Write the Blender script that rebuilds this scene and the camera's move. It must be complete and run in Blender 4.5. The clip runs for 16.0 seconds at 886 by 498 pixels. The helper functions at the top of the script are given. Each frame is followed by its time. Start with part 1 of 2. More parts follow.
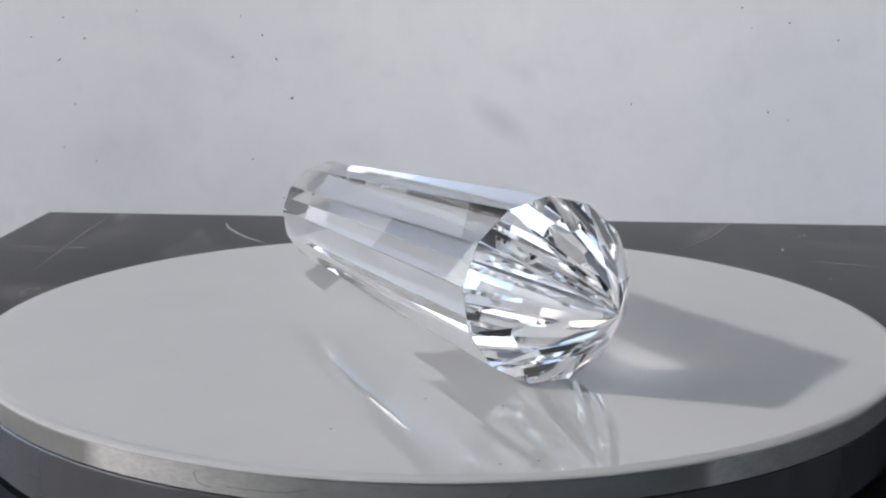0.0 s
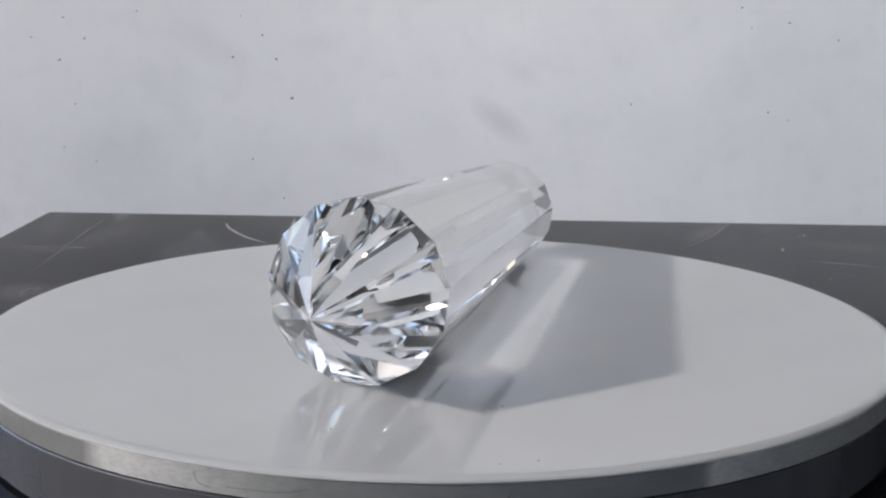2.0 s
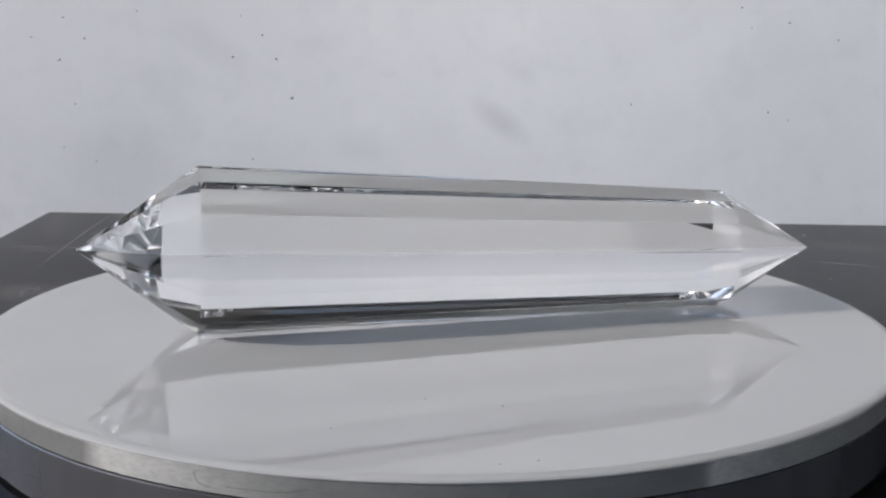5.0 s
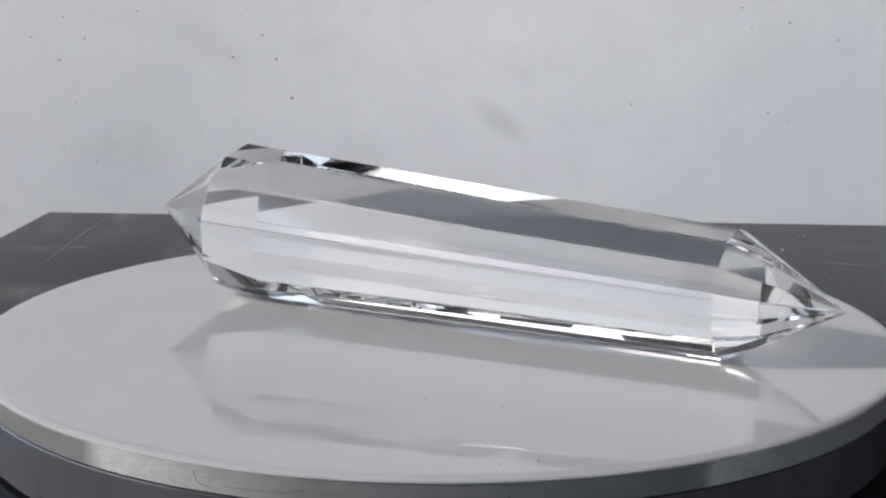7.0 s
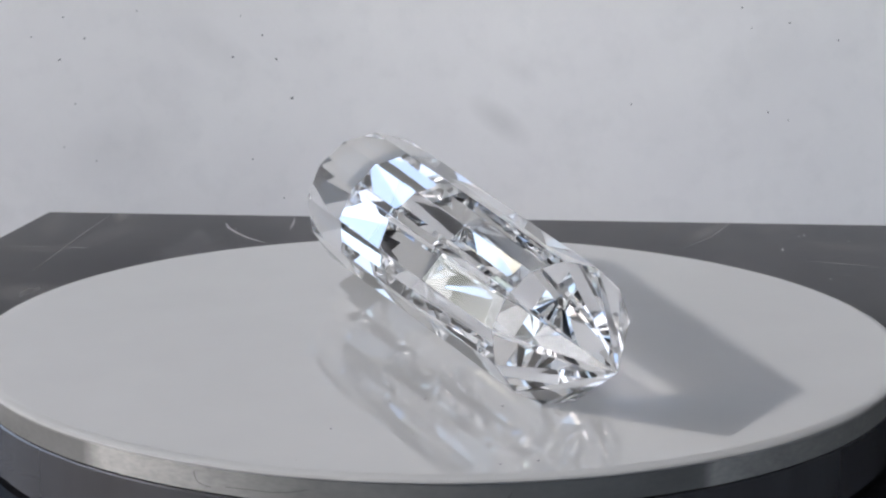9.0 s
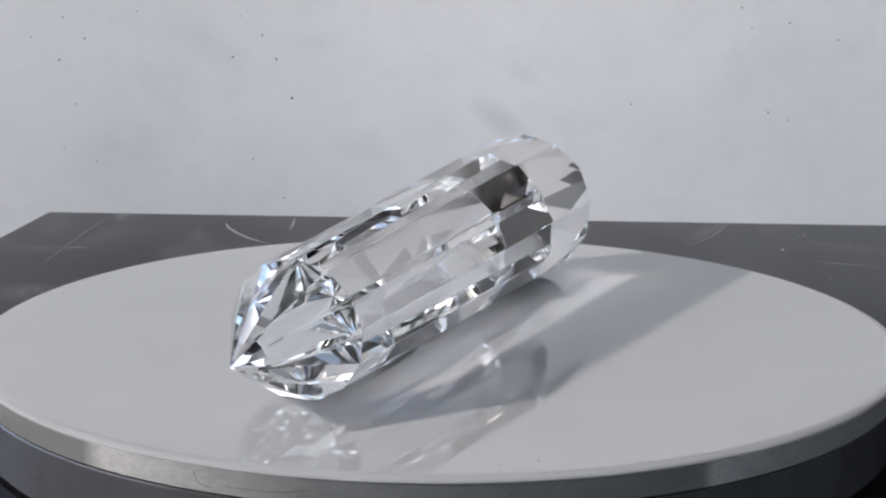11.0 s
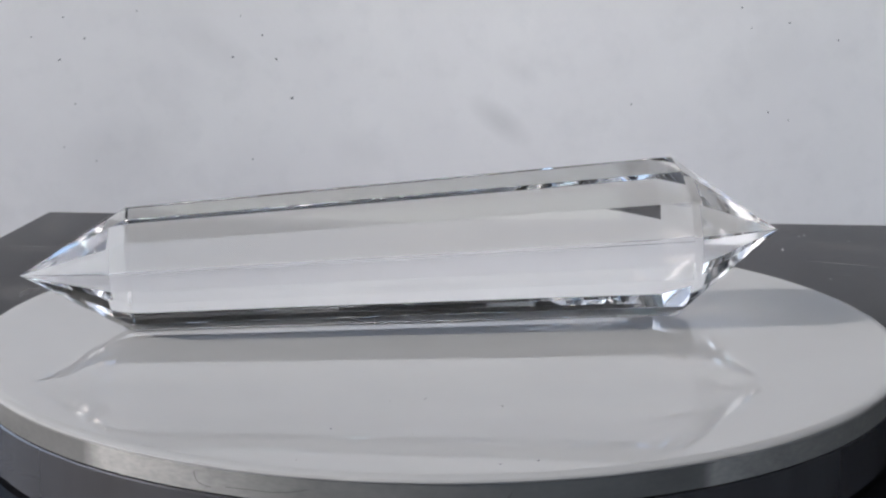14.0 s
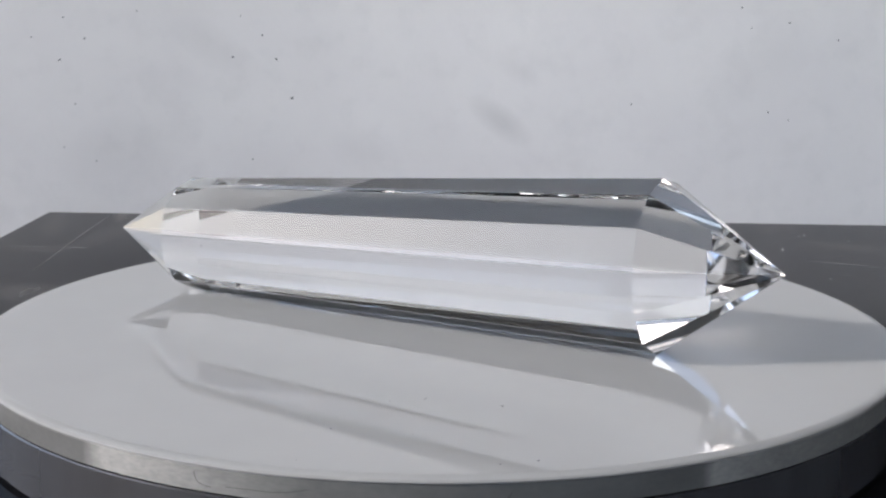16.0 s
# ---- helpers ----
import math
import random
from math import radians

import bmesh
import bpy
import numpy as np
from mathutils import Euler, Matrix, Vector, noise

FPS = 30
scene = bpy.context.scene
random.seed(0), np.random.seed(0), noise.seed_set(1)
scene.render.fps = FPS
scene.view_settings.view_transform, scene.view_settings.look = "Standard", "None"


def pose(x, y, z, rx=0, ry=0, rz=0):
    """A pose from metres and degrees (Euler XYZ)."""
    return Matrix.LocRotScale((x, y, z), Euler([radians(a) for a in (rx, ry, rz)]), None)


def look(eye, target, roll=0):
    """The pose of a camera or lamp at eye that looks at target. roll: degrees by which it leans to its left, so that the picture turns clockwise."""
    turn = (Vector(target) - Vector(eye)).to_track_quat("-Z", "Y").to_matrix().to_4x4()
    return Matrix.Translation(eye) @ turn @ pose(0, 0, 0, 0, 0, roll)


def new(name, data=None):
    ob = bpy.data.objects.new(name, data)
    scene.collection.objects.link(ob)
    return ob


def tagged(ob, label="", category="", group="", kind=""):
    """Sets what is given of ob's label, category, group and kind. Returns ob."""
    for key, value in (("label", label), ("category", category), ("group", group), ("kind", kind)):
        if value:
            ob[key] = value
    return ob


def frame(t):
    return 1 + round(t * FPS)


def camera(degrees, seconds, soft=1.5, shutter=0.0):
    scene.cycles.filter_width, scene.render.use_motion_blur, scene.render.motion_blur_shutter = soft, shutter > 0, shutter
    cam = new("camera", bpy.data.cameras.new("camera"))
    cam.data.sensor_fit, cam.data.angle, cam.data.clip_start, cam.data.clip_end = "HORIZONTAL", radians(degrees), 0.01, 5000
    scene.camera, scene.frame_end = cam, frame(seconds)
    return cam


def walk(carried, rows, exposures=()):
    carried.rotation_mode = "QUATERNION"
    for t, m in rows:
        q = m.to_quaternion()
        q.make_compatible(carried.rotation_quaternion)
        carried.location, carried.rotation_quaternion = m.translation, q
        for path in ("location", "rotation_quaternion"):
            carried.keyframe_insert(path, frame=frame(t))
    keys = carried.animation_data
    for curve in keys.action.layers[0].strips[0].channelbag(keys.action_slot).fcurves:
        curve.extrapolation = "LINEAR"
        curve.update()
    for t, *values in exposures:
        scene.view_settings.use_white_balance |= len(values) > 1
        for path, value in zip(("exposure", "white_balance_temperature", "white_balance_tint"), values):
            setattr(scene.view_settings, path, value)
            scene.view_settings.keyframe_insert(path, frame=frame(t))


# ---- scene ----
cam = camera(34.23, 16.0, soft=2.3)
STAND = pose(-0.00769, -0.22279, 0.05632, 90 - 11.449, 0, -2.163) @ pose(0, 0, 0, 0, 0, 0.309)
walk(cam, [(0.0, STAND), (16.0, STAND)], exposures=[(0.0, 1.19, 6800, 12), (16.0, 1.19, 6800, 12)])

# light crosses the crystal many times before it leaves
scene.cycles.max_bounces = scene.cycles.transmission_bounces = scene.cycles.glossy_bounces = 32
scene.cycles.sample_clamp_indirect = 30
scene.cycles.blur_glossy = 0.4
scene.cycles.caustics_refractive = scene.cycles.caustics_reflective = True

# ---- light: open sky and a low sun from one side ----
SUN_FROM = Vector((-1.63, -0.25, 1.0)).normalized()
world = bpy.data.worlds.new("sky")
scene.world = world
world.use_nodes = True
wn = world.node_tree.nodes
sky = wn.new("ShaderNodeTexSky")
sky.sky_type = "NISHITA"
sky.sun_disc = False
sky.sun_elevation = math.asin(SUN_FROM.z)
sky.sun_rotation = math.atan2(SUN_FROM.x, SUN_FROM.y)
sky.air_density, sky.dust_density, sky.ozone_density = 1.0, 0.75, 1.0
cloud_at = wn.new("ShaderNodeTexCoord")
cloud = wn.new("ShaderNodeTexNoise")
cloud.inputs["Scale"].default_value, cloud.inputs["Detail"].default_value = 1.3, 5.0
cloud_cover = wn.new("ShaderNodeMapRange")
cloud_cover.inputs["From Min"].default_value, cloud_cover.inputs["From Max"].default_value = 0.45, 0.67
cloud_mix = wn.new("ShaderNodeMix")
cloud_mix.data_type = "RGBA"
cloud_mix.inputs[7].default_value = (4.35, 4.1, 3.85, 1)
for source, sink in ((cloud_at.outputs["Generated"], cloud.inputs["Vector"]), (cloud.outputs["Fac"], cloud_cover.inputs["Value"]),
                     (cloud_cover.outputs[0], cloud_mix.inputs[0]), (sky.outputs[0], cloud_mix.inputs[6]),
                     (cloud_mix.outputs[2], wn["Background"].inputs["Color"])):
    world.node_tree.links.new(source, sink)
wn["Background"].inputs["Strength"].default_value = 0.156
sun = new("sun", bpy.data.lights.new("sun", "SUN"))
sun.data.energy = 1.16
sun.data.angle = radians(2.4)
sun.data.color = (1.0, 0.99, 0.975)
sun.matrix_world = look(SUN_FROM * 3, (0, 0, 0))
sun.data.cycles.is_caustics_light = True


# ---- materials ----
def material(name, base, rough=0.5, metal=0.0, trans=0.0, ior=1.5, coat=0.0):
    m = bpy.data.materials.new(name)
    m.use_nodes = True
    b = m.node_tree.nodes["Principled BSDF"]
    b.inputs["Base Color"].default_value = (*base, 1)
    b.inputs["Roughness"].default_value = rough
    b.inputs["Metallic"].default_value = metal
    b.inputs["Transmission Weight"].default_value = trans
    b.inputs["IOR"].default_value = ior
    b.inputs["Coat Weight"].default_value = coat
    return m


def node(m, kind, **values):
    n = m.node_tree.nodes.new(kind)
    for k, val in values.items():
        n.inputs[k].default_value = val
    return n


def join(m, a, b):
    m.node_tree.links.new(a, b)


def noise_of(m, scale, detail=4.0, stretch=(1, 1, 1), rough=0.55):
    c = m.node_tree.nodes.new("ShaderNodeTexCoord")
    mp = node(m, "ShaderNodeMapping", Scale=stretch)
    n = node(m, "ShaderNodeTexNoise", Scale=scale, Detail=detail, Roughness=rough)
    join(m, c.outputs["Object"], mp.inputs["Vector"])
    join(m, mp.outputs[0], n.inputs["Vector"])
    return n.outputs["Fac"]


def ramp(m, fac, stops):
    r = m.node_tree.nodes.new("ShaderNodeValToRGB")
    e = r.color_ramp.elements
    while len(e) < len(stops):
        e.new(0.5)
    for k, (at, c) in enumerate(stops):
        e[k].position, e[k].color = at, (*c, 1)
    join(m, fac, r.inputs[0])
    return r.outputs[0]


def blend(m, a, b, fac, how="MIX"):
    x = m.node_tree.nodes.new("ShaderNodeMix")
    x.data_type, x.blend_type = "RGBA", how
    for sock, val in ((x.inputs[0], fac), (x.inputs[6], a), (x.inputs[7], b)):
        if isinstance(val, (int, float)):
            sock.default_value = val
        elif isinstance(val, tuple):
            sock.default_value = (*val, 1)
        else:
            join(m, val, sock)
    return x.outputs[2]


def bump(m, fac, strength, distance):
    b = node(m, "ShaderNodeBump", Strength=strength, Distance=distance)
    join(m, fac, b.inputs["Height"])
    join(m, b.outputs[0], m.node_tree.nodes["Principled BSDF"].inputs["Normal"])


def shader(m):
    return m.node_tree.nodes["Principled BSDF"]


def stain(m, tone, colour, at, lean, size, depth):
    """A soft oval mark blended into a tone, in the object's own space."""
    c = m.node_tree.nodes.new("ShaderNodeTexCoord")
    place = node(m, "ShaderNodeMapping", Location=at, Rotation=[radians(a) for a in lean], Scale=size)
    place.vector_type = "TEXTURE"
    ball = m.node_tree.nodes.new("ShaderNodeTexGradient")
    ball.gradient_type = "SPHERICAL"
    flat = node(m, "ShaderNodeVectorMath")
    flat.operation = "MULTIPLY"
    flat.inputs[1].default_value = [0 if s == 1 else 1 for s in size]
    join(m, c.outputs["Object"], place.inputs["Vector"])
    join(m, place.outputs[0], flat.inputs[0])
    join(m, flat.outputs[0], ball.inputs[0])
    return blend(m, tone, colour, ramp(m, ball.outputs["Fac"], [(0.0, (0, 0, 0)), (0.8, (depth,) * 3)]))


def quartz_material(name, low, high):
    """Clear quartz; the hand-worked points are a touch less true than the long polished facets."""
    m = bpy.data.materials.new(name)
    m.use_nodes = True
    m.node_tree.nodes.remove(m.node_tree.nodes["Principled BSDF"])
    glass = node(m, "ShaderNodeBsdfGlass", Color=(1, 1, 1, 1), IOR=1.544)
    if high > 0:
        join(m, ramp(m, noise_of(m, 70, 3), [(0.3, (low,) * 3), (0.7, (high,) * 3)]), glass.inputs["Roughness"])
    else:
        glass.inputs["Roughness"].default_value = 0.0
    join(m, glass.outputs[0], m.node_tree.nodes["Material Output"].inputs["Surface"])
    return m


def platter_material():
    m = material("gloss_white_acrylic", (0.45, 0.45, 0.45), 0.01, ior=1.72)
    n = noise_of(m, 60, 4)
    join(m, ramp(m, n, [(0.3, (0.468, 0.476, 0.478)), (0.7, (0.485, 0.493, 0.495))]), shader(m).inputs["Base Color"])
    fine = noise_of(m, 160, 5)
    join(m, ramp(m, fine, [(0.35, (0.0,) * 3), (0.8, (0.006,) * 3)]), shader(m).inputs["Roughness"])
    return m


def sawn_material():
    m = material("sawn_acrylic_edge", (0.3, 0.3, 0.3), 0.35, ior=1.49)
    n = noise_of(m, 900, 5, (1, 1, 2.6))
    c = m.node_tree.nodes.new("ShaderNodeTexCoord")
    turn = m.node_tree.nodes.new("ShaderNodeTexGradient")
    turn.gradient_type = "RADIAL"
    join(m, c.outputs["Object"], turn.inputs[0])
    # matt, chalky saw cut; bright stretches at set angles hold painted sun glint and caustics
    lit_patch = ramp(m, turn.outputs["Fac"], [(0.0, (0.15,) * 3), (0.141, (0.12,) * 3), (0.148, (1,) * 3), (0.177, (0.75,) * 3), (0.215, (0.2,) * 3), (0.316, (0.1,) * 3), (0.320, (0.8,) * 3), (0.345, (0.5,) * 3), (0.40, (0.4,) * 3)])
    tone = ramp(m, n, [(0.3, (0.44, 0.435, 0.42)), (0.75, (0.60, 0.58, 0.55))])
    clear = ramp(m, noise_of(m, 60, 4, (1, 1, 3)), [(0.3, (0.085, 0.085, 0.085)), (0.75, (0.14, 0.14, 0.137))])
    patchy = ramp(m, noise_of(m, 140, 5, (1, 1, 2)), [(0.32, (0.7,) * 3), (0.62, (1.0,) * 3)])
    join(m, blend(m, clear, tone, blend(m, lit_patch, patchy, 1.0, "MULTIPLY")), shader(m).inputs["Base Color"])
    gloss = ramp(m, n, [(0.3, (0.26,) * 3), (0.75, (0.40,) * 3)])
    join(m, blend(m, (0.6, 0.6, 0.6), gloss, lit_patch), shader(m).inputs["Roughness"])
    bump(m, n, 0.3, 0.0001)
    return m


def clear_material():
    """Thick clear acrylic that reads dark and glassy, with a faint haze in the body."""
    m = material("hazy_clear_acrylic", (0.11, 0.11, 0.12), 0.08, trans=0.25, ior=1.55)
    b = shader(m)
    n = noise_of(m, 45, 4, (1, 1, 0.1), 0.5)
    cloudy = noise_of(m, 30, 5, (1, 1, 1.6), 0.55)
    join(m, ramp(m, n, [(0.35, (0.07, 0.07, 0.077)), (0.75, (0.12, 0.12, 0.128))]), b.inputs["Base Color"])
    join(m, ramp(m, cloudy, [(0.35, (0.05,) * 3), (0.75, (0.20,) * 3)]), b.inputs["Roughness"])
    return m


def smoked_material():
    m = material("smoked_acrylic", (0.03, 0.03, 0.033), 0.08, ior=1.13)
    n = noise_of(m, 38, 8, (2.2, 0.7, 1), 0.68)
    cloudy = noise_of(m, 16, 6, (1.0, 0.45, 1), 0.62)
    tone = ramp(m, n, [(0.40, (0.004, 0.004, 0.005)), (0.55, (0.008, 0.008, 0.010)), (0.8, (0.08, 0.08, 0.086))])
    # cloudy smears at random, then soft pale ovals at set spots
    tone = blend(m, tone, (0.13, 0.13, 0.135), ramp(m, cloudy, [(0.5, (0, 0, 0)), (0.75, (0.22,) * 3)]))
    for x, y, long, wide, lean, depth in ((0.0215, -0.0030, 0.0030, 0.012, 8, 0.9), (0.0262, -0.0260, 0.0060, 0.030, -6, 0.35), (0.0083, -0.0202, 0.0040, 0.022, 12, 0.4),
                                          (0.0131, -0.0492, 0.0120, 0.006, 0, 0.35), (0.0250, -0.0930, 0.0120, 0.010, 15, 0.5), (0.1756, -0.0130, 0.0028, 0.026, -27, 0.5),
                                          (0.1650, -0.0090, 0.0024, 0.020, -20, 0.3), (0.2060, -0.0300, 0.0140, 0.007, -20, 0.35), (0.1500, -0.0050, 0.0050, 0.010, 0, 0.2)):
        tone = stain(m, tone, (0.14, 0.135, 0.13), (x, y, 0), (0, 0, lean), (long, wide, 1), depth * 0.7)
    join(m, tone, shader(m).inputs["Base Color"])
    fine = noise_of(m, 300, 5)
    join(m, ramp(m, fine, [(0.3, (0.03,) * 3), (0.8, (0.22,) * 3)]), shader(m).inputs["Roughness"])
    return m


def board_material():
    m = material("painted_board", (0.8, 0.8, 0.81), 0.75)
    big = noise_of(m, 38, 5)
    fine = noise_of(m, 600, 3)
    tone = ramp(m, big, [(0.3, (0.865, 0.855, 0.875)), (0.7, (0.91, 0.902, 0.915))])
    tone = blend(m, tone, (0.74, 0.74, 0.76), ramp(m, noise_of(m, 130, 6), [(0.5, (0, 0, 0)), (0.8, (0.32,) * 3)]))
    for x, z, long, wide, lean, depth in ((0.1222, 0.0138, 0.011, 0.0045, 36, 0.36), (0.1268, 0.0273, 0.008, 0.0035, 33, 0.12), (0.02, 0.004, 0.02, 0.012, -20, 0.15),
                                          (0.045, 0.033, 0.016, 0.006, 35, 0.13), (0.085, 0.006, 0.012, 0.006, 20, 0.1), (0.19, 0.03, 0.02, 0.01, -40, 0.1)):
        tone = stain(m, tone, (0.55, 0.55, 0.56), (x, 0, z), (0, lean, 0), (long, 1, wide), depth)
    join(m, tone, shader(m).inputs["Base Color"])
    bump(m, fine, 0.12, 0.0003)
    return m


def ground_material():
    m = material("dark_ground", (0.09, 0.09, 0.09), 0.85)
    n = noise_of(m, 6, 6)
    join(m, ramp(m, n, [(0.3, (0.045, 0.045, 0.044)), (0.75, (0.075, 0.075, 0.073))]), shader(m).inputs["Base Color"])
    return m


QUARTZ, QUARTZ_POINT, PLATTER, SAWN, CLEAR, SMOKED, BOARD, GROUND = (
    quartz_material("clear_quartz", 0.0, 0.003), quartz_material("hand_worked_quartz", 0.02, 0.035), platter_material(), sawn_material(), clear_material(), smoked_material(), board_material(), ground_material())
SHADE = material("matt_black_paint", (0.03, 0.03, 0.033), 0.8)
join(SHADE, ramp(SHADE, noise_of(SHADE, 5, 5), [(0.3, (0.010, 0.010, 0.011)), (0.7, (0.018, 0.018, 0.019))]), shader(SHADE).inputs["Base Color"])
SANDED = material("sanded_acrylic_edge", (0.4, 0.4, 0.395), 0.5, ior=1.3)
join(SANDED, ramp(SANDED, noise_of(SANDED, 150, 5), [(0.3, (0.33, 0.33, 0.328)), (0.7, (0.43, 0.43, 0.425))]), shader(SANDED).inputs["Base Color"])
DUST = material("dust", (0.2, 0.2, 0.22), 0.9)
GREY_DUST = material("grey_dust", (0.36, 0.36, 0.37), 0.8)


# ---- building ----
def thing(name, bm, mat, parent=None, smooth=False):
    me = bpy.data.meshes.new(name)
    bm.normal_update()
    bm.to_mesh(me)
    bm.free()
    me.materials.append(mat)
    for p in me.polygons:
        p.use_smooth = smooth
    ob = new(name, me)
    if parent:
        ob.parent = parent
    return ob


def lathe(profile, n=192, centre=(0, 0)):
    """A closed turned solid from (radius, height) pairs, first and last on the axis or not."""
    bm = bmesh.new()
    rings = [[bm.verts.new((centre[0] + r * math.cos(a), centre[1] + r * math.sin(a), z))
              for a in (2 * math.pi * k / n for k in range(n))] for r, z in profile]
    for a, b in zip(rings, rings[1:]):
        for k in range(n):
            bm.faces.new((a[k], a[(k + 1) % n], b[(k + 1) % n], b[k]))
    bm.faces.new(rings[-1])
    bm.faces.new(rings[0][::-1])
    bmesh.ops.recalc_face_normals(bm, faces=bm.faces)
    return bm


def ring(section, n=192):
    """A turned ring from a closed section of (radius, height) pairs."""
    bm = bmesh.new()
    loops = [[bm.verts.new((r * math.cos(2 * math.pi * k / n), r * math.sin(2 * math.pi * k / n), z)) for k in range(n)] for r, z in section]
    for inner, outer in zip(loops, loops[1:] + loops[:1]):
        for k in range(n):
            bm.faces.new((inner[k], inner[(k + 1) % n], outer[(k + 1) % n], outer[k]))
    bmesh.ops.recalc_face_normals(bm, faces=bm.faces)
    return bm


def block(x0, y0, z0, x1, y1, z1, bevel=0.0):
    bm = bmesh.new()
    bmesh.ops.create_cube(bm, size=1, matrix=Matrix.LocRotScale(((x0 + x1) / 2, (y0 + y1) / 2, (z0 + z1) / 2), None, (x1 - x0, y1 - y0, z1 - z0)))
    if bevel:
        bmesh.ops.bevel(bm, geom=bm.edges[:], offset=bevel, segments=2, affect="EDGES", profile=0.5)
    return bm


# ---- setting ----
SLAB_TOP, TURN = -0.0118, -5.6
CORNER = pose(-0.1003, 0.1653, 0, 0, 0, TURN)

ground = tagged(thing("ground", block(-60, -60, -0.25, 60, 60, -0.05), GROUND), "dark grey matt ground stretching away under the stand", "ground", kind="structure")


def bow(x, z):
    """How far the thin board stands out of flat: it waves a little along its length and leans back towards its top."""
    return 0.0013 * math.cos(28.6 * (x - 0.075)) + 0.42 * max(0.0, z + 0.012) ** 2


def bowed_board(x0, x1, z0, z1, thick, across=60, up=24):
    bm = bmesh.new()
    for back in (0, 1):
        grid = [[bm.verts.new((x, 0.004 + bow(x, z) + thick * back, z)) for z in (z0 + (z1 - z0) * k / up for k in range(up + 1))]
                for x in (x0 + (x1 - x0) * k / across for k in range(across + 1))]
        for a, b in zip(grid, grid[1:]):
            for k in range(up):
                quad = (a[k], b[k], b[k + 1], a[k + 1])
                bm.faces.new(quad[::-1] if back else quad)
    # the cut edges
    outline = [(x0 + (x1 - x0) * k / across, z0) for k in range(across)] + [(x1, z0 + (z1 - z0) * k / up) for k in range(up)]
    outline += [(x1 - (x1 - x0) * k / across, z1) for k in range(across)] + [(x0, z1 - (z1 - z0) * k / up) for k in range(up)]
    near, far = ([bm.verts.new((x, 0.004 + bow(x, z) + d, z)) for x, z in outline] for d in (0, thick))
    for k in range(len(outline)):
        j = (k + 1) % len(outline)
        bm.faces.new((near[j], near[k], far[k], far[j]))
    return bm


wall = tagged(thing("wall_back", bowed_board(-0.065, 0.31, -0.05, 0.105, 0.006), BOARD), "white painted backdrop board with faint smudges and specks", "wall", kind="structure")
wall.matrix_world = CORNER
for face in wall.data.polygons:
    face.use_smooth = abs(face.normal.y) > 0.9

# unseen dark room, added to darken reflections; long sunny-side window, front opening for fill
X0, X1, Y0, Y1, Z0, Z1, THICK = -0.9, 0.9, -0.95, 0.62, -0.05, 1.05, 0.05
SILL, HEAD = 0.19, 1.01
for name, box, text in (
        ("wall_front", (X0, Y0 - THICK, Z0, X1, Y0, 0.08), "unseen matt black painted low wall facing the backdrop board"),
        ("wall_front", (X0, Y0 - THICK, 0.88, X1, Y0, Z1), "unseen matt black painted wall above the front opening for fill light"),
        ("wall_front", (X0, Y0 - THICK, 0.08, -0.45, Y0, 0.88), "unseen matt black painted pier beside the front opening for fill light"),
        ("wall_far", (-0.62, Y1, Z0, X1, Y1 + THICK, Z1), "unseen matt black painted wall behind the backdrop board"),
        ("wall_right", (X1, Y0 - THICK, Z0, X1 + THICK, Y1 + THICK, Z1), "unseen matt black painted side wall that darkens reflections"),
        ("ceiling", (X0 - THICK, Y0 - THICK, Z1, X1 + THICK, Y1 + THICK, Z1 + THICK), "unseen matt black painted low ceiling that darkens reflections"),
        ("wall_left", (X0 - THICK, Y0 - THICK, Z0, X0, Y1 + THICK, SILL), "unseen matt black painted low wall under the open window"),
        ("trim", (X0 - THICK, Y0 - THICK, HEAD, X0, Y1 + THICK, Z1), "unseen matt black painted beam over the open window")):
    tagged(thing(name, block(*box), SHADE), text, "ceiling" if name == "ceiling" else "wall", kind="structure")

slab = tagged(thing("display_base", block(0, -0.40, -0.046, 0.36, 0, SLAB_TOP, 0.0006), SMOKED), "dark smoked acrylic base slab with scratches, painted glints, smears and grit", "display base")
slab.matrix_world = CORNER

# ---- small marks ----
HAIR = material("dark_fibre", (0.07, 0.066, 0.06), 0.6)

SPECK = material("bright_grit", (0.55, 0.55, 0.55), 0.6)
SCUFF_GLINT = material("scuff_and_glint", (0.24, 0.24, 0.25), 0.5)


def fleck(x, z, size, stretch=1.0, lean=0.0):
    """A crumb of dirt stuck to the board, in the board's own space."""
    bm = bmesh.new()
    bmesh.ops.create_icosphere(bm, subdivisions=1, radius=size * 0.85)
    for vert in bm.verts:
        vert.co *= random.uniform(0.75, 1.2)
    bmesh.ops.transform(bm, matrix=pose(x, 0.004 + bow(x, z), z, 0, lean, 0) @ Matrix.Diagonal((stretch, 0.35, 1, 1)), verts=bm.verts)
    return tagged(thing("speck", bm, DUST, wall), "dark crumb of dirt")


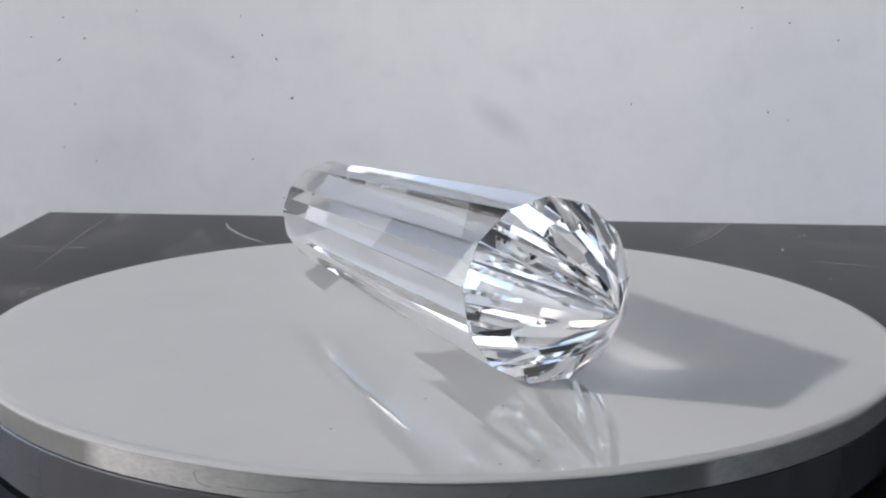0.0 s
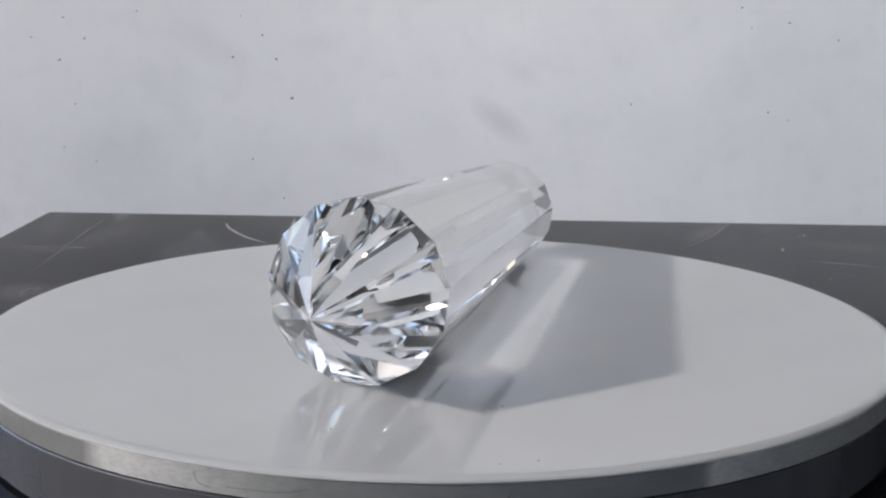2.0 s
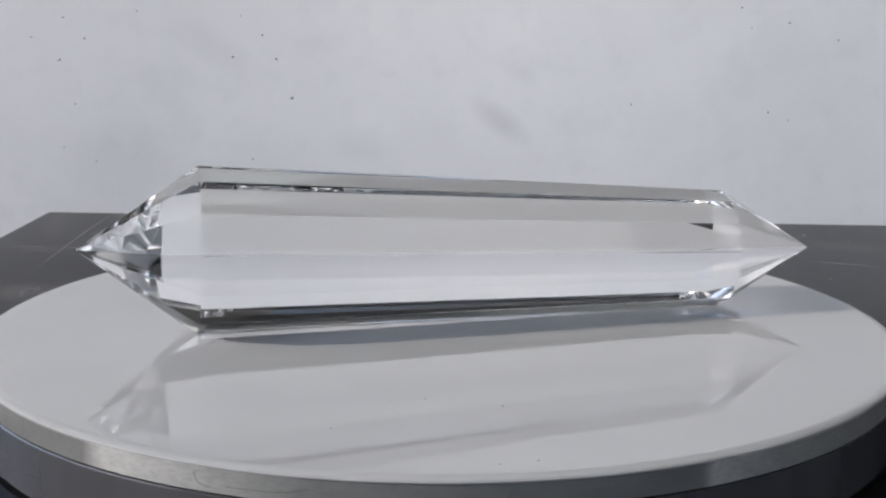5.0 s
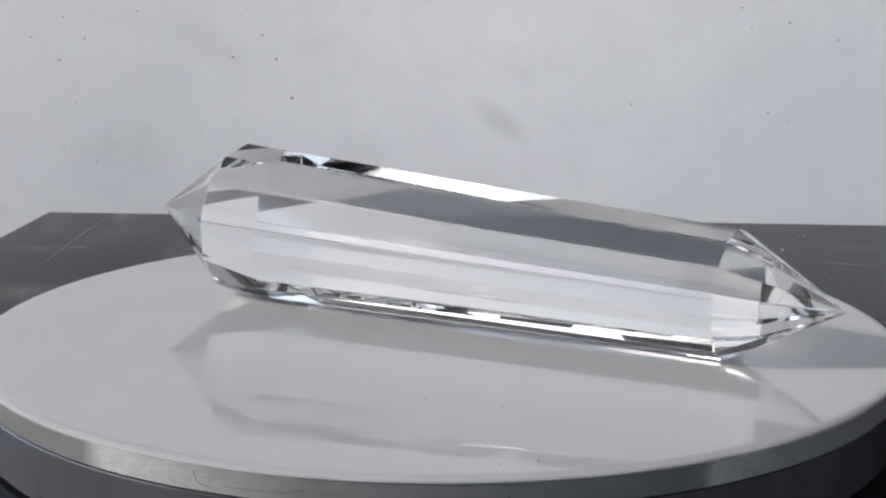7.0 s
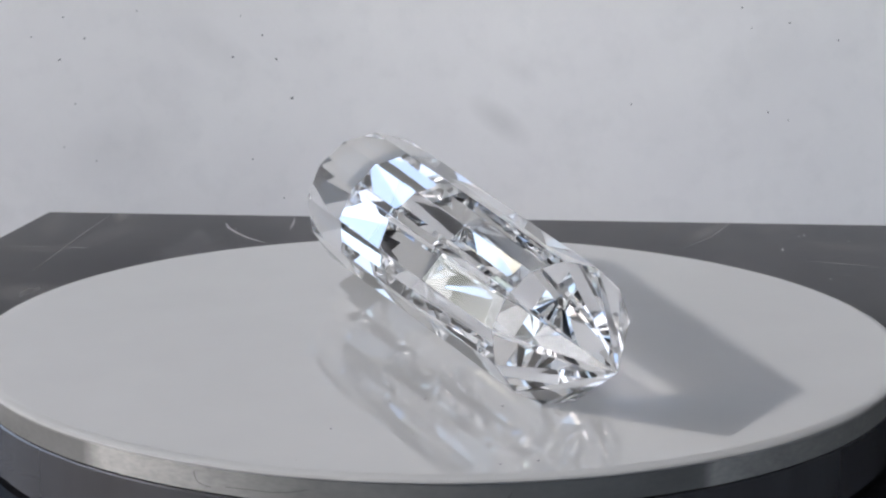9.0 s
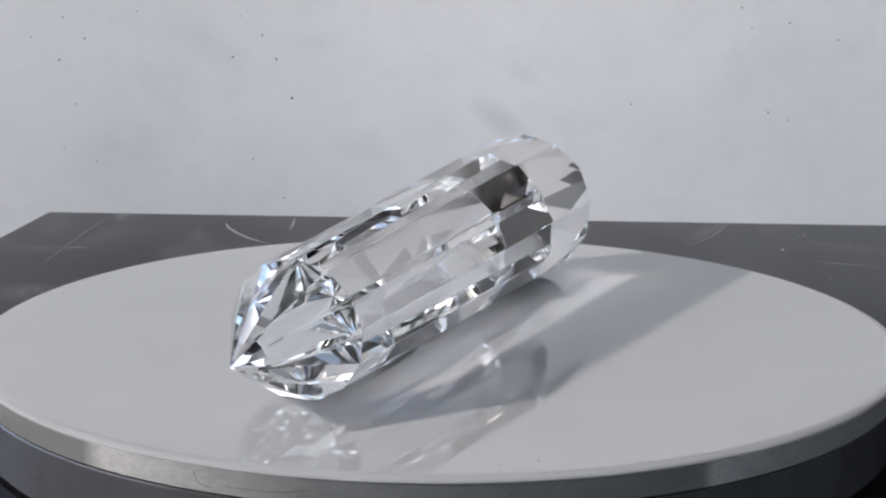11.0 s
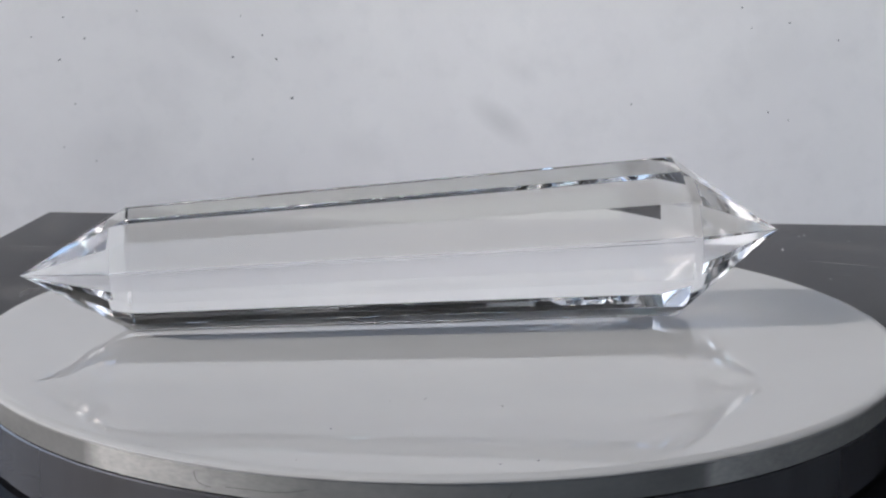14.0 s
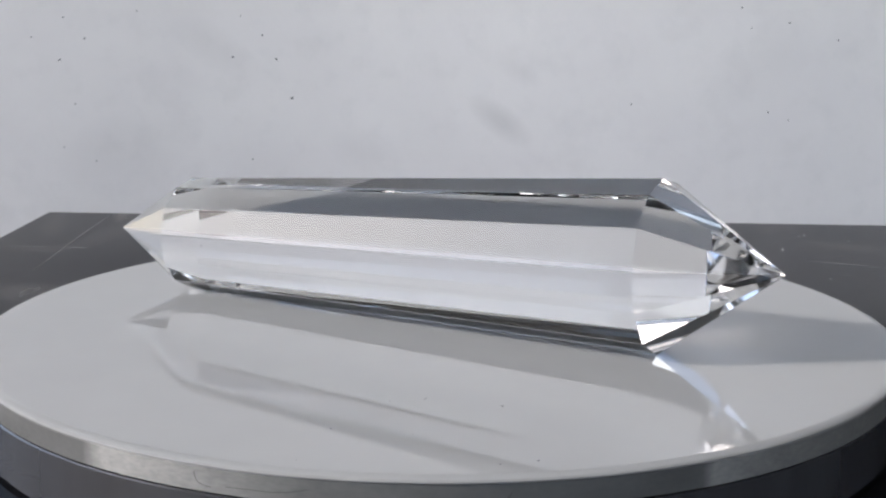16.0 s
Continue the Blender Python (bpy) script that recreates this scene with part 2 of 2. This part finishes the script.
for mark in ((0.0051, 0.0402, 0.00030), (0.0107, 0.0346, 0.00034), (0.0038, 0.0289, 0.0003, 2.2, -40), (0.0077, 0.0172, 0.00028), (-0.0036, 0.0349, 0.00025),
             (0.0250, 0.0420, 0.00026), (0.0527, 0.0407, 0.00022), (0.0585, 0.0358, 0.00033), (0.0505, 0.0300, 0.00034, 1.3), (0.0622, 0.0295, 0.0003, 1.9, 35),
             (0.0663, 0.0192, 0.00040, 1.6), (0.0554, 0.0026, 0.00033), (0.0129, 0.0017, 0.00024), (0.0042, 0.0055, 0.00022), (0.0638, -0.0079, 0.00028),
             (0.1566, 0.0188, 0.00028), (0.1921, 0.0171, 0.00030), (0.1844, 0.0440, 0.00030), (0.1967, 0.0402, 0.00030), (0.2094, 0.0359, 0.00030), (0.1975, 0.0151, 0.00022),
             (0.1871, 0.0388, 0.00022)):
    fleck(*mark)


def scratch_or_glint(points, wide):
    """A thin pale line on top of the slab, scratch or painted glint, in the slab's own space."""
    bm = bmesh.new()
    pts = [Vector((x, y, SLAB_TOP + 0.00006)) for x, y in points]
    rows = []
    for k, p in enumerate(pts):
        d = (pts[min(k + 1, len(pts) - 1)] - pts[max(k - 1, 0)]).normalized()
        w = wide * (0.25 if k in (0, len(pts) - 1) else 1.0)
        n = Vector((-d.y, d.x, 0)) * w
        rows.append((bm.verts.new(p + n), bm.verts.new(p - n), bm.verts.new(p - n - Vector((0, 0, 0.00005))), bm.verts.new(p + n - Vector((0, 0, 0.00005)))))
    for a, b in zip(rows, rows[1:]):
        for k in range(4):
            j = (k + 1) % 4
            bm.faces.new((a[k], a[j], b[j], b[k]))
    bm.faces.new(rows[0][::-1])
    bm.faces.new(rows[-1])
    bmesh.ops.recalc_face_normals(bm, faces=bm.faces)
    return thing("scratch_or_glint", bm, SCUFF_GLINT, slab)


def grit(x, y, size):
    """A pale grain lying on the slab."""
    bm = bmesh.new()
    bmesh.ops.create_icosphere(bm, subdivisions=1, radius=size)
    bmesh.ops.translate(bm, verts=bm.verts, vec=(x, y, SLAB_TOP + size * 0.8))
    return thing("grain", bm, SPECK, slab)


for x, y, size in ((0.1993, -0.0171, 0.00020), (0.1909, -0.0357, 0.00020), (0.2090, -0.0236, 0.00014), (0.1959, -0.0675, 0.00013), (0.2005, -0.0625, 0.00014), (0.0240, -0.0090, 0.00014), (0.0560, -0.0220, 0.00014)):
    grit(x, y, size)
# the slab's lower back edge, seen through it, drawn as pale lines
scratch_or_glint([(0.0043, -0.0474), (0.010, -0.0470), (0.016, -0.0472)], 0.00012)
scratch_or_glint([(0.0195, -0.0474), (0.0225, -0.0475), (0.0260, -0.0476)], 0.00025)
scratch_or_glint([(0.1945, -0.0486), (0.203, -0.051), (0.2109, -0.0540)], 0.00012)
# pale arc painted in for the reflection of the turntable's rim
scratch_or_glint([(0.0514, -0.0125), (0.0537, -0.0195), (0.0569, -0.0255), (0.0612, -0.0322), (0.0664, -0.0379)], 0.00045)
scratch_or_glint([(0.0682, -0.004), (0.0690, -0.012), (0.0696, -0.0205)], 0.00035)
scratch_or_glint([(0.0182, -0.0020), (0.0190, -0.030), (0.0214, -0.0738)], 0.00015)
scratch_or_glint([(0.1974, -0.0178), (0.1977, -0.0181), (0.1980, -0.0184)], 0.0003)
scratch_or_glint([(0.1905, -0.0362), (0.1908, -0.0364), (0.1911, -0.0366)], 0.0003)
scratch_or_glint([(0.1828, -0.0015), (0.176, -0.020), (0.1673, -0.0363)], 0.00018)

# ---- turntable ----
CENTRE = (-0.0001, -0.0021)
R = 0.07035
table = new("turntable")
table.location = (*CENTRE, 0)
tagged(table, "round hazy clear acrylic turntable stand with a satin sawn rim", "turntable")
thing("drum", lathe([(R - 0.0006, SLAB_TOP), (R, SLAB_TOP + 0.0006), (R, -0.0041), (R - 0.0002, -0.0039)]), CLEAR, table, False)
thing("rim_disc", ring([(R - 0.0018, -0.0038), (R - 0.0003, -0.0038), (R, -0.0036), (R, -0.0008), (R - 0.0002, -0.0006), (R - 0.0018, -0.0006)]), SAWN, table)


def fibre(points, thick):
    """A loose fibre clinging to the turned side of the stand: (degrees, height) pairs."""
    curve = bpy.data.curves.new("fibre", "CURVE")
    curve.dimensions, curve.bevel_depth, curve.bevel_resolution = "3D", thick, 1
    spline = curve.splines.new("NURBS")
    spline.points.add(len(points) - 1)
    spline.order_u, spline.use_endpoint_u = 3, True
    for p, (a, z) in zip(spline.points, points):
        p.co = (CENTRE[0] + (R + thick * 0.6) * math.cos(radians(a)), CENTRE[1] + (R + thick * 0.6) * math.sin(radians(a)), z, 1)
    curve.materials.append(HAIR)
    ob = new("fibre", curve)
    me = bpy.data.meshes.new_from_object(ob.evaluated_get(bpy.context.evaluated_depsgraph_get()))
    bpy.data.objects.remove(ob)
    return tagged(new("fibre", me), "thin dark fibre clinging to the sawn turntable rim", "fibre", "fibres on the turntable rim")


fibre([(-115.26, -0.0013), (-115.17, -0.0023), (-114.57, -0.0028), (-113.5, -0.0030)], 0.00003)
fibre([(-111.9, -0.0027), (-109.6, -0.0026), (-107.6, -0.0027), (-105.1, -0.0024), (-103.8, -0.0019)], 0.00003)
fibre([(-139.8, -0.0036), (-139.2, -0.0030), (-138.7, -0.0026)], 0.000035)
fibre([(-85.6, -0.0026), (-85.4, -0.0021), (-85.2, -0.0017)], 0.000035)
platter = tagged(new("platter"), "glossy white round platter under the crystal", "platter")
disc = thing("disc", lathe([(R - 0.0020, -0.0035), (R - 0.0020, -0.00062), (R, -0.00062), (R + 0.0001, -0.00057), (R + 0.00011, -0.0005), (R + 0.00003, -0.0004), (R - 0.0002, -0.00028), (R - 0.0006, -0.00014), (R - 0.0010, -0.00005), (R - 0.0014, 0.0)], 256), PLATTER, platter)
# the sheet rolls off smoothly to its sanded edge
disc.data.materials.append(SANDED)
for face in disc.data.polygons:
    face.use_smooth = 0.3 < face.normal.z < 0.9995
    face.material_index = 1 if face.normal.z < 0.9995 and face.center.xy.length > R - 0.0003 else 0


def crumb(x, y, size, mat):
    """A crumb of dust lying on the platter."""
    bm = bmesh.new()
    bmesh.ops.create_icosphere(bm, subdivisions=1, radius=size)
    for vert in bm.verts:
        vert.co *= random.uniform(0.7, 1.25)
        vert.co.z *= 0.5
    bmesh.ops.translate(bm, verts=bm.verts, vec=(x, y, size * 0.25))
    return thing("crumb", bm, mat, platter)


for x, y, size in ((-0.0148, -0.0529, 0.00016), (0.0094, -0.0647, 0.00015), (0.0049, -0.0659, 0.00013)):
    crumb(x, y, size, DUST)
for x, y, size in ((-0.0076, -0.0418, 0.00014), (-0.0030, -0.0410, 0.00016), (0.0068, -0.0443, 0.00022), (-0.0048, -0.0552, 0.00012), (-0.0183, -0.0640, 0.00012)):
    crumb(x, y, size, GREY_DUST)
platter.location = (*CENTRE, 0)


# ---- crystal ----
def crystal_wand():
    """Thirteen-sided double-pointed wand that lies on one facet, the thick end towards -y."""
    tip_w, tip_n = Vector((0, -0.05570, 0.01321)), Vector((-0.00134, 0.06421, 0.00871))
    along = (tip_n - tip_w).normalized()
    down = (Vector((0, 0, -1)) - along * -along.z).normalized()
    side = along.cross(down)
    sides = 13
    bm = bmesh.new()
    rings = []
    length = (tip_n - tip_w).length
    for d in (0.0180, length - 0.0165):
        c = tip_w + along * d
        apothem = (c.z - 0.00004) / -down.z
        r = apothem / math.cos(math.pi / sides)
        rings.append([bm.verts.new(c + r * (down * math.cos(a) + side * math.sin(a)))
                      for a in (2 * math.pi * (k + 0.5) / sides for k in range(sides))])
    a, b = bm.verts.new(tip_w), bm.verts.new(tip_n)
    for k in range(sides):
        j = (k + 1) % sides
        bm.faces.new((rings[0][k], rings[0][j], rings[1][j], rings[1][k]))
        bm.faces.new((a, rings[0][j], rings[0][k]))
        bm.faces.new((b, rings[1][k], rings[1][j]))
    bmesh.ops.recalc_face_normals(bm, faces=bm.faces)
    bmesh.ops.bevel(bm, geom=[e for e in bm.edges if a not in e.verts and b not in e.verts], offset=0.00005, segments=1, affect="EDGES")
    # every facet keeps its own flat normals
    bmesh.ops.split_edges(bm, edges=bm.edges[:])
    wand = thing("crystal_wand", bm, QUARTZ, smooth=True)
    wand.data.materials.append(QUARTZ_POINT)
    for face in wand.data.polygons:
        d = (face.center - tip_w).dot(along)
        face.material_index = 0 if 0.0175 < d < length - 0.0160 else 1
    return tagged(wand, "clear polished thirteen-sided quartz wand with two points, on white platter", "crystal")


crystal = crystal_wand()
# sunlight bent by the crystal falls on the platter
crystal.cycles.is_caustics_caster = True
for receiver in (disc, wall, slab):
    receiver.cycles.is_caustics_receiver = True


def motions():
    turn = [
        (0.0, 21.57), (0.5, 11.6), (1.0, 1.66), (1.5, -8.29), (2.0, -18.26), (2.5, -28.28),
        (3.0, -38.35), (3.5, -48.49), (4.0, -58.72), (4.5, -69.02), (5.0, -79.4), (5.5, -89.85),
        (6.0, -100.37), (6.5, -110.95), (7.0, -121.56), (7.5, -132.2), (8.0, -142.85), (8.5, -153.48),
        (9.0, -164.07), (9.5, -174.61), (10.0, -185.07), (10.5, -195.44), (11.0, -205.69), (11.5, -215.82),
        (12.0, -225.81), (12.5, -235.66), (13.0, -245.36), (13.5, -254.92), (14.0, -264.36), (14.5, -273.7),
        (15.0, -282.98), (15.5, -292.23), (16.0, -301.51),
    ]
    walk(crystal, [(t, pose(0, 0, 0, 0, 0, a)) for t, a in turn])


motions()
